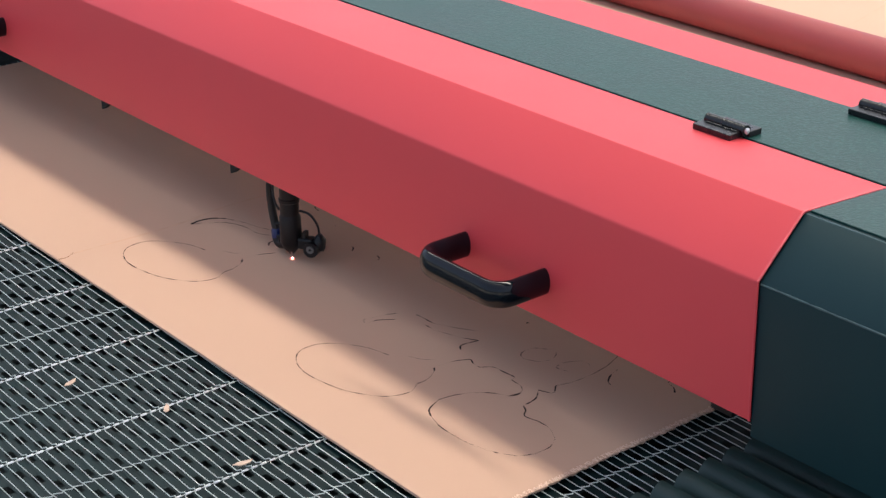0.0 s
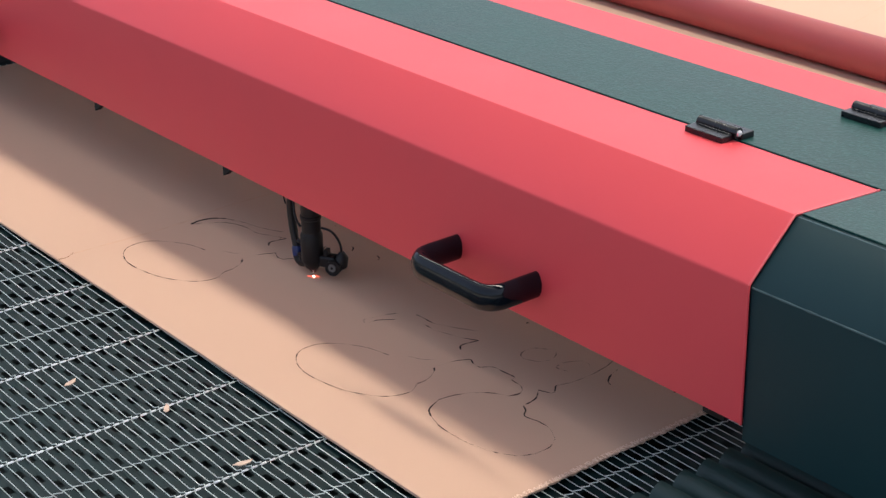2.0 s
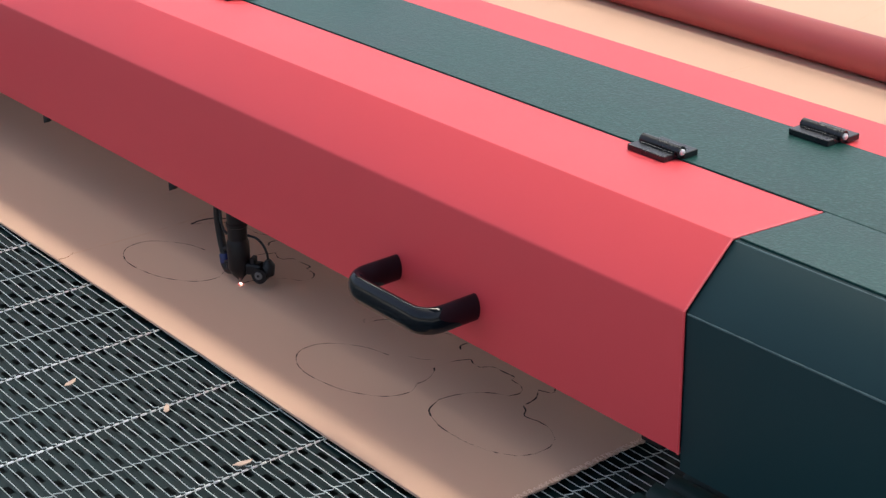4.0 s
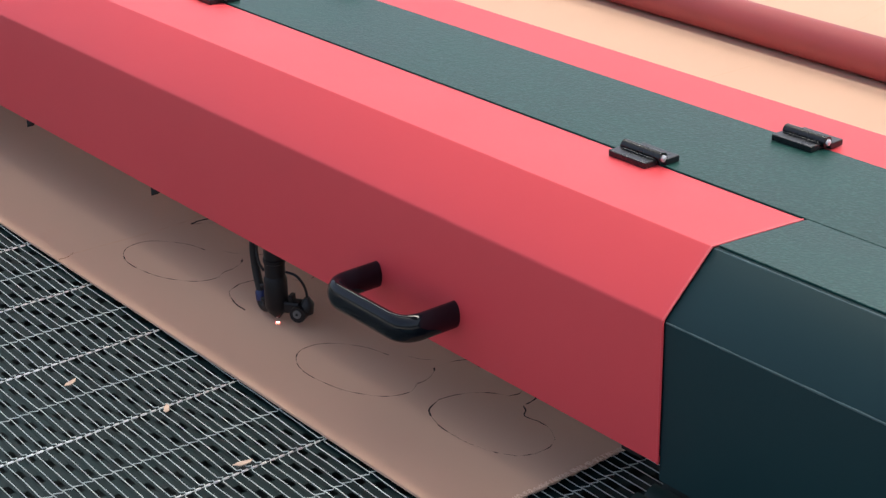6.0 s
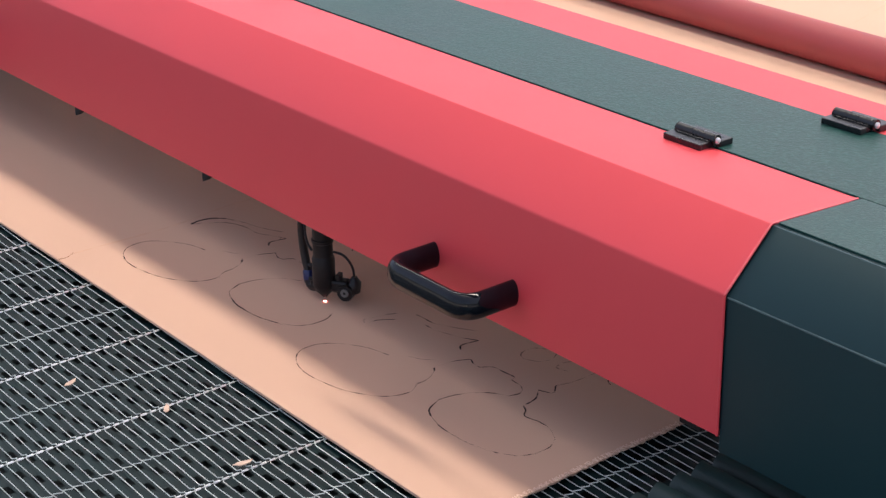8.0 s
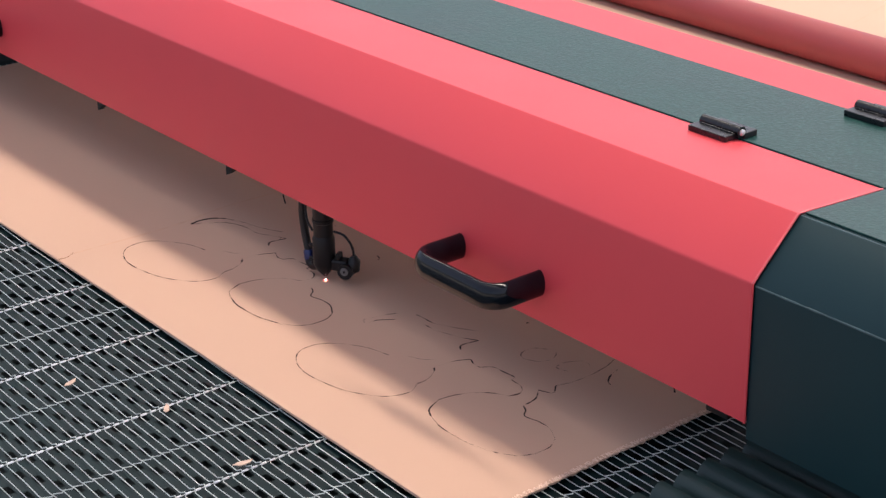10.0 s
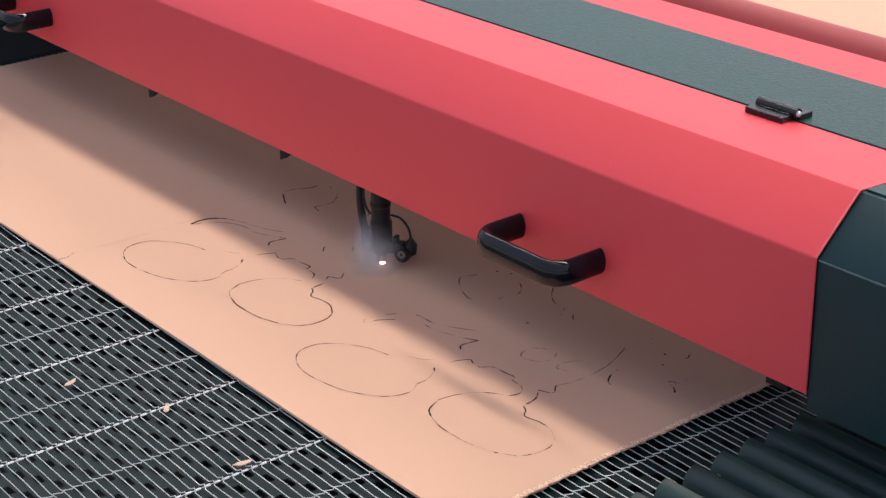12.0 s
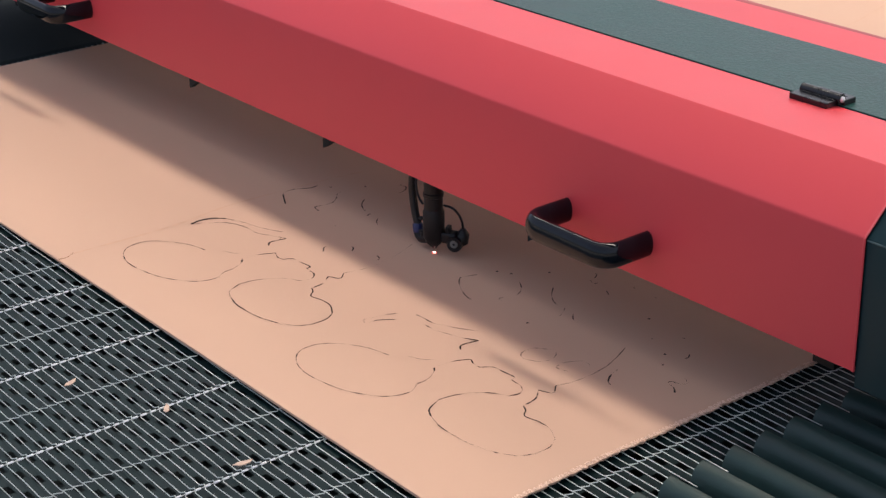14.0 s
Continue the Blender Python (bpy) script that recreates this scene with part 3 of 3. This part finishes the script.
# ---- the laser head, its foot at the spot ----
def build_head():
    h = thing("laser_head", "black laser cutting head with hoses below the gantry", "")
    h.parent = gantry
    bm = bmesh.new()
    round_bar(bm, [(0, 0, z) for z in (0.054, 0.056, 0.20)], 0.0108, 20)
    part("tube", bm, HEAD, h, smooth=True)
    bm = bmesh.new()
    round_bar(bm, [(0, 0, 0.019), (0, 0, 0.0215), (0, 0, 0.052), (0, 0, 0.0555)], 0, 24, [0.0112, 0.0124, 0.0124, 0.0108])
    part("collar", bm, HEAD, h, smooth=True)
    bm = bmesh.new()
    round_bar(bm, [(0, 0, 0.0065), (0, 0, 0.0095), (0, 0, 0.0145), (0, 0, 0.0190)], 0, 18, [0.0024, 0.0046, 0.0092, 0.0110])
    part("nozzle", bm, HEAD, h, smooth=True)
    # the height sensor on its short arm, turned aside
    aside = Matrix.Translation((0.0015, 0.002, 0.0025)) @ Matrix.Rotation(radians(31), 4, "Z")

    def turned(bm):
        bmesh.ops.transform(bm, matrix=aside, verts=bm.verts)
        return bm
    bm = bmesh.new()
    box(bm, (0.006, -0.007, 0.0130), (0.026, 0.007, 0.0270), 0.003)
    box(bm, (0.0125, -0.005, 0.025), (0.0175, 0.005, 0.0335), 0.0012)
    part("sensor_arm", turned(bm), HEAD, h)
    bm = bmesh.new()
    round_bar(bm, [(0.0250, 0.012, 0.0150), (0.0250, -0.010, 0.0150)], 0.0088, 18)
    part("sensor", turned(bm), HEAD, h, smooth=True)
    bm = bmesh.new()
    round_bar(bm, [(0.0250, -0.0095, 0.0160), (0.0250, -0.0112, 0.0160)], 0.0046, 16)
    part("screw", turned(bm), DULL, h, "worn steel screw", True)
    bm = bmesh.new()
    round_bar(bm, [(0.0250, -0.0108, 0.0160), (0.0250, -0.0116, 0.0160)], 0.0016, 6)
    part("screw_socket", turned(bm), HEAD, h)
    bm = bmesh.new()
    round_bar(bm, [(0.025, 0.002, 0.0150), (0.0305, 0.002, 0.0180), (0.0322, 0.002, 0.0250), (0.0316, 0.002, 0.0310)], 0, 14, [0.0080, 0.0086, 0.0070, 0.0030])
    part("cable_boot", turned(bm), HOSE, h, smooth=True)
    bm = bmesh.new()
    round_bar(bm, spline([(0.0316, 0.002, 0.030), (0.0312, 0.001, 0.039), (0.0280, 0, 0.048), (0.0205, 0, 0.0555), (0.0095, 0, 0.058)], 6), 0.0014, 8)
    part("cable", turned(bm), HOSE, h, smooth=True)
    bm = bmesh.new()
    round_bar(bm, spline([(-0.009, -0.008, 0.060), (-0.017, -0.008, 0.067), (-0.0235, -0.006, 0.080), (-0.026, -0.002, 0.105)], 6), 0.0014, 8)
    part("cable", bm, HOSE, h, smooth=True)
    bm = bmesh.new()
    round_bar(bm, spline([(-0.030, 0, 0.027), (-0.036, 0, 0.048), (-0.0385, 0, 0.076), (-0.034, 0.002, 0.106), (-0.022, 0.006, 0.140)], 6), 0.0046, 12)
    part("hose", bm, HOSE, h, smooth=True)
    bm = bmesh.new()
    round_bar(bm, [(-0.029, 0, 0.0165), (-0.029, 0, 0.0185), (-0.030, 0, 0.0270), (-0.030, 0, 0.0290)], 0, 14, [0.0056, 0.0062, 0.0062, 0.0046])
    part("connector", bm, BLUE, h, "blue push-in hose connector", True)
    bm = bmesh.new()
    round_bar(bm, rounded([(-0.029, 0, 0.0180), (-0.024, 0, 0.0110), (-0.006, 0, 0.0175)], 0.005), 0.0060, 14)
    part("elbow", bm, HEAD, h, smooth=True)
    bm = bmesh.new()
    box(bm, (-0.016, -0.004, 0.0105), (-0.006, 0.004, 0.020), 0.0015)
    part("clamp", bm, HEAD, h)
    # air fitting and lock screws on the hose side
    bm = bmesh.new()
    round_bar(bm, [(-0.0175, -0.002, 0.0150), (-0.0175, -0.002, 0.0165), (-0.0175, -0.002, 0.0225), (-0.0175, -0.002, 0.0240)], 0, 12, [0.0030, 0.0036, 0.0036, 0.0026])
    part("air_fitting", bm, HEAD, h, smooth=True)
    for z in (0.0255, 0.0415):
        bm = bmesh.new()
        round_bar(bm, [(-0.0115, -0.0065, z), (-0.0150, -0.0085, z), (-0.0158, -0.0090, z)], 0, 10, [0.0022, 0.0022, 0.0014])
        part("lock_screw", bm, HEAD, h, smooth=True)
    bm = bmesh.new()
    round_bar(bm, [(0, 0, 0.0705), (0, 0, 0.0712), (0, 0, 0.0748), (0, 0, 0.0755)], 0, 20, [0.0109, 0.0119, 0.0119, 0.0109])
    part("lock_ring", bm, HEAD, h, smooth=True)
    return h


def build_spot():
    s = thing("laser_spot", "small glowing red-white burn point on the sheet", "laser spot")
    bm = bmesh.new()
    bmesh.ops.create_uvsphere(bm, u_segments=12, v_segments=8, radius=0.0013, matrix=Matrix.Diagonal((1.4, 1.0, 0.5, 1)))
    part("core", bm, GLOW, s, "white-hot core", True)
    bm = bmesh.new()
    bmesh.ops.create_uvsphere(bm, u_segments=16, v_segments=6, radius=0.0025, matrix=Matrix.Diagonal((1.2, 1.0, 0.12, 1)))
    part("rim", bm, HALO, s, "red glowing disc that imitates the halo", True)
    # orange blobs, ragged at the edge, imitate the wide glow; a bead the flare
    rnd = random.Random(8)
    bm = bmesh.new()
    for k in range(34):
        a, l = rnd.uniform(0, 6.28), rnd.random() ** 0.7
        m = Matrix.Rotation(radians(42), 4, "Z") @ Matrix.Translation((math.cos(a) * l * 0.0082, math.sin(a) * l * 0.0030, 0)) @ Matrix.Diagonal((1.5, 1, 0.3, 1))
        bmesh.ops.create_icosphere(bm, subdivisions=1, radius=rnd.uniform(0.0006, 0.0016) * (1.2 - l), matrix=m)
    glow_blobs = part("glow_blobs", bm, WIDE_GLOW, s, "orange-red blobs that imitate the wide glow")
    bm = bmesh.new()
    bmesh.ops.create_uvsphere(bm, u_segments=14, v_segments=8, radius=0.0030, matrix=Matrix.Diagonal((1.0, 1.0, 0.40, 1)))
    bead = part("bead", bm, GLOW, s, "white bead that imitates the flare", True)
    return s, glow_blobs, bead


def smoke_material(size):
    """Pale smoke that thins out from the middle of a puff to nothing at its rim."""
    m = bpy.data.materials.new("thin_smoke")
    m.use_nodes = True
    nt = m.node_tree
    link = nt.links.new
    nt.nodes.remove(nt.nodes["Principled BSDF"])
    mix, clear, front, back, dust = (nt.nodes.new(n) for n in ("ShaderNodeMixShader", "ShaderNodeBsdfTransparent", "ShaderNodeBsdfDiffuse",
                                                              "ShaderNodeBsdfTranslucent", "ShaderNodeMixShader"))
    for n, k in ((front, 1), (back, 2)):
        n.inputs[0].default_value = (0.84, 0.88, 0.92, 1)
        link(n.outputs[0], dust.inputs[k])
    coord, mapping, fade, grain, mul, amount = (nt.nodes.new(n) for n in ("ShaderNodeTexCoord", "ShaderNodeMapping", "ShaderNodeTexGradient",
                                                                         "ShaderNodeTexNoise", "ShaderNodeMath", "ShaderNodeMath"))
    mapping.inputs["Scale"].default_value = [1 / q for q in size]
    fade.gradient_type = "SPHERICAL"
    grain.inputs["Scale"].default_value, grain.inputs["Detail"].default_value = 38, 4
    link(coord.outputs["Object"], mapping.inputs["Vector"])
    link(mapping.outputs[0], fade.inputs["Vector"])
    link(coord.outputs["Object"], grain.inputs["Vector"])
    mul.operation = amount.operation = "MULTIPLY"
    amount.inputs[1].default_value, amount.use_clamp = 0.45, True
    link(fade.outputs["Fac"], mul.inputs[0])
    link(grain.outputs["Fac"], mul.inputs[1])
    link(mul.outputs[0], amount.inputs[0])
    link(amount.outputs[0], mix.inputs[0])
    link(clear.outputs[0], mix.inputs[1])
    link(dust.outputs[0], mix.inputs[2])
    link(mix.outputs[0], nt.nodes["Material Output"].inputs[0])
    return m


def build_smoke():
    """Two thin puffs, each of three curled wisps that let most light through."""
    out = []
    for size, seed in (((0.036, 0.034, 0.036), 1), ((0.024, 0.022, 0.032), 5)):
        bm = bmesh.new()
        for k, axis in enumerate(((0.80, -0.50, 0.33), (0.45, -0.80, 0.40), (0.75, -0.35, 0.56))):
            turn = Vector(axis).to_track_quat("Z", "Y").to_matrix()
            rings = [[bm.verts.new((0, 0, 0))]]
            for r in range(1, 9):
                rings.append([bm.verts.new((1.05 * r / 8 * math.cos(a * math.pi / 12), 1.05 * r / 8 * math.sin(a * math.pi / 12), 0)) for a in range(24)])
            for a in range(24):
                bm.faces.new((rings[0][0], rings[1][a], rings[1][(a + 1) % 24]))
                for r in range(1, 8):
                    bm.faces.new((rings[r][a], rings[r + 1][a], rings[r + 1][(a + 1) % 24], rings[r][(a + 1) % 24]))
            for ring in rings:
                for v in ring:
                    c = v.co.copy()
                    c.z = 0.25 * noise.noise(c * 1.6 + Vector((seed * 3.1, k * 2.3, 0)))
                    c = turn @ c
                    v.co = Vector((c.x * size[0], c.y * size[1], c.z * size[2]))
        ob = new("smoke_puff", mesh_of("smoke_puff", bm, smoke_material(size), True))
        ob.visible_shadow = False
        tagged(ob, "thin pale grey smoke drifting from the burn point", "smoke", "smoke puffs")
        out.append(ob)
    return out


# ---- bellows; the folds draw out as the gantry goes ----
FOLDS, FOLD_Y0, FOLD_Y1 = 12, 0.114, 0.474
folds = []


def build_bellows():
    prof = [(0.0, -0.0120), (0.0090, -0.0105), (0.0112, -0.0020), (0.0140, 0.0035), (0.0185, 0.0070), (0.0232, 0.0092), (0.0262, 0.0094), (0.0290, 0.0070), (0.0335, -0.0120)]
    meshes = []
    for inner, outer in ((0.862, 1.32),):
        bm = bmesh.new()
        rows = [[bm.verts.new((inner, y, z)), bm.verts.new((outer, y, z)),
                 bm.verts.new((outer, y, z - 0.0012)), bm.verts.new((inner, y, z - 0.0012))] for y, z in prof]
        for a, b in zip(rows, rows[1:]):
            for k in range(4):
                bm.faces.new((a[k], a[(k + 1) % 4], b[(k + 1) % 4], b[k]))
        bm.faces.new(rows[0])
        bm.faces.new(rows[-1][::-1])
        meshes.append(mesh_of("fold", bm, FOLD, True))
    for side, me in enumerate(meshes):
        b = thing("bellows", "dark folded bellows beside the wire belt", "bellows")
        for i in range(-6, FOLDS):
            ob = new("fold", me)
            ob.parent = b
            if i < 0:
                ob.location = (0, FOLD_Y0 + 0.030 * i, 0)
            else:
                folds.append((i, ob))


# ---- what moves ----
# seconds, the gantry's way along y, the head's place along x
TRAVEL = [(0.0, 0.0000, 0.2400), (0.5, 0.0002, 0.2515), (1.0, 0.0037, 0.2695), (1.5, -0.0044, 0.2770), (2.0, -0.0102, 0.2970),
          (2.5, -0.0287, 0.2975), (3.0, -0.0375, 0.2800), (3.4, -0.0560, 0.2680), (3.9, -0.0790, 0.2610), (4.4, -0.0980, 0.2670),
          (4.9, -0.1110, 0.2870), (5.3, -0.1151, 0.3135), (5.5, -0.1151, 0.3290), (6.0, -0.1062, 0.3690), (6.5, -0.0917, 0.3905),
          (7.0, -0.0664, 0.3980), (7.5, -0.0488, 0.3880), (8.0, -0.0382, 0.3590), (8.4, -0.0380, 0.3440), (8.9, -0.0340, 0.3290),
          (9.5, -0.0220, 0.3210), (10.0, -0.0060, 0.3140), (10.5, 0.0043, 0.3065), (11.0, 0.0116, 0.3200), (11.5, 0.0316, 0.3155),
          (12.0, 0.0700, 0.3180), (12.5, 0.1086, 0.3100), (13.0, 0.1355, 0.3070), (13.5, 0.1548, 0.3325), (14.0, 0.1325, 0.3340)]
HEAD_Y = 0.2065


def motions():
    walk(gantry, [(t, pose(0, d, 0)) for t, d, x in TRAVEL])
    walk(head, [(t, pose(x, HEAD_Y, 0)) for t, d, x in TRAVEL])
    walk(spot, [(t, pose(x, HEAD_Y + d, 0.0010)) for t, d, x in TRAVEL])
    # glow blobs and bead come up out of the cut while the beam burns hardest
    for ob, spells in ((glow_blobs, ((0.2, 0.65), (1.4, 1.6), (1.95, 2.05), (2.4, 3.1), (5.35, 5.6), (6.4, 6.6), (6.95, 7.1), (10.9, 11.1), (13.2, 13.4))),
                       (bead, ((7.45, 7.55), (10.35, 10.6), (11.95, 12.1)))):
        rows = [(0.0, pose(0, 0, -0.0025))]
        for a, b in spells:
            rows += [(a - 0.07, pose(0, 0, -0.0025)), (a, pose(0, 0, 0)), (b, pose(0, 0, 0)), (b + 0.07, pose(0, 0, -0.0025))]
        walk(ob, rows + [(14.0, pose(0, 0, -0.0025))])
    for i, ob in folds:
        k = i / FOLDS
        walk(ob, [(t, pose(0, FOLD_Y0 + (FOLD_Y1 - FOLD_Y0 + d) * k, 0)) for t, d, x in TRAVEL])
    # smoke leaves the beam's inside late on, hangs about the nozzle and is drawn back up
    away = pose(0.30, 0.385, 0.170)
    for ob, hang in zip(smoke, (((11.9, 0.012, -0.014, 0.020), (12.2, 0.018, -0.032, 0.022), (12.6, 0.024, -0.040, 0.014), (13.0, 0.028, -0.032, 0.018), (13.3, 0.030, -0.028, 0.030), (13.6, 0.030, -0.024, 0.036)),
                                ((11.9, -0.002, -0.008, 0.030), (12.3, -0.040, -0.006, 0.030), (12.6, -0.050, -0.002, 0.032), (13.0, 0.022, -0.022, 0.040), (13.5, 0.028, -0.020, 0.044), (13.9, 0.030, -0.018, 0.040)))):
        way = dict((t, (d, x)) for t, d, x in TRAVEL)

        def at(t):
            ts = sorted(way)
            a = max(q for q in ts if q <= t)
            b = min(q for q in ts if q >= t)
            k = 0 if a == b else (t - a) / (b - a)
            return [p + (q - p) * k for p, q in zip(way[a], way[b])]
        rows = [(t, pose(0, d, 0) @ away) for t, d, x in TRAVEL if t < 11.8]
        for t, x, y, z in hang:
            d, hx = at(t)
            rows.append((t, pose(hx + x, HEAD_Y + d + y, z)))
        rows.append((14.0, pose(0, at(14.0)[0], 0) @ away))
        walk(ob, rows)
    # a cut comes up as a burnt line once the head has passed
    for t, ob in fresh_cuts:
        walk(ob, [(0.0, pose(0, 0, -0.002)), (t, pose(0, 0, -0.002)), (t + 0.1, pose(0, 0, 0)), (14.0, pose(0, 0, 0))])


build_setting()
build_bed()
sheet = build_sheet()
build_cuts(sheet)
build_scraps()
build_roller()
gantry = build_gantry()
head = build_head()
spot, glow_blobs, bead = build_spot()
smoke = build_smoke()
build_bellows()
motions()
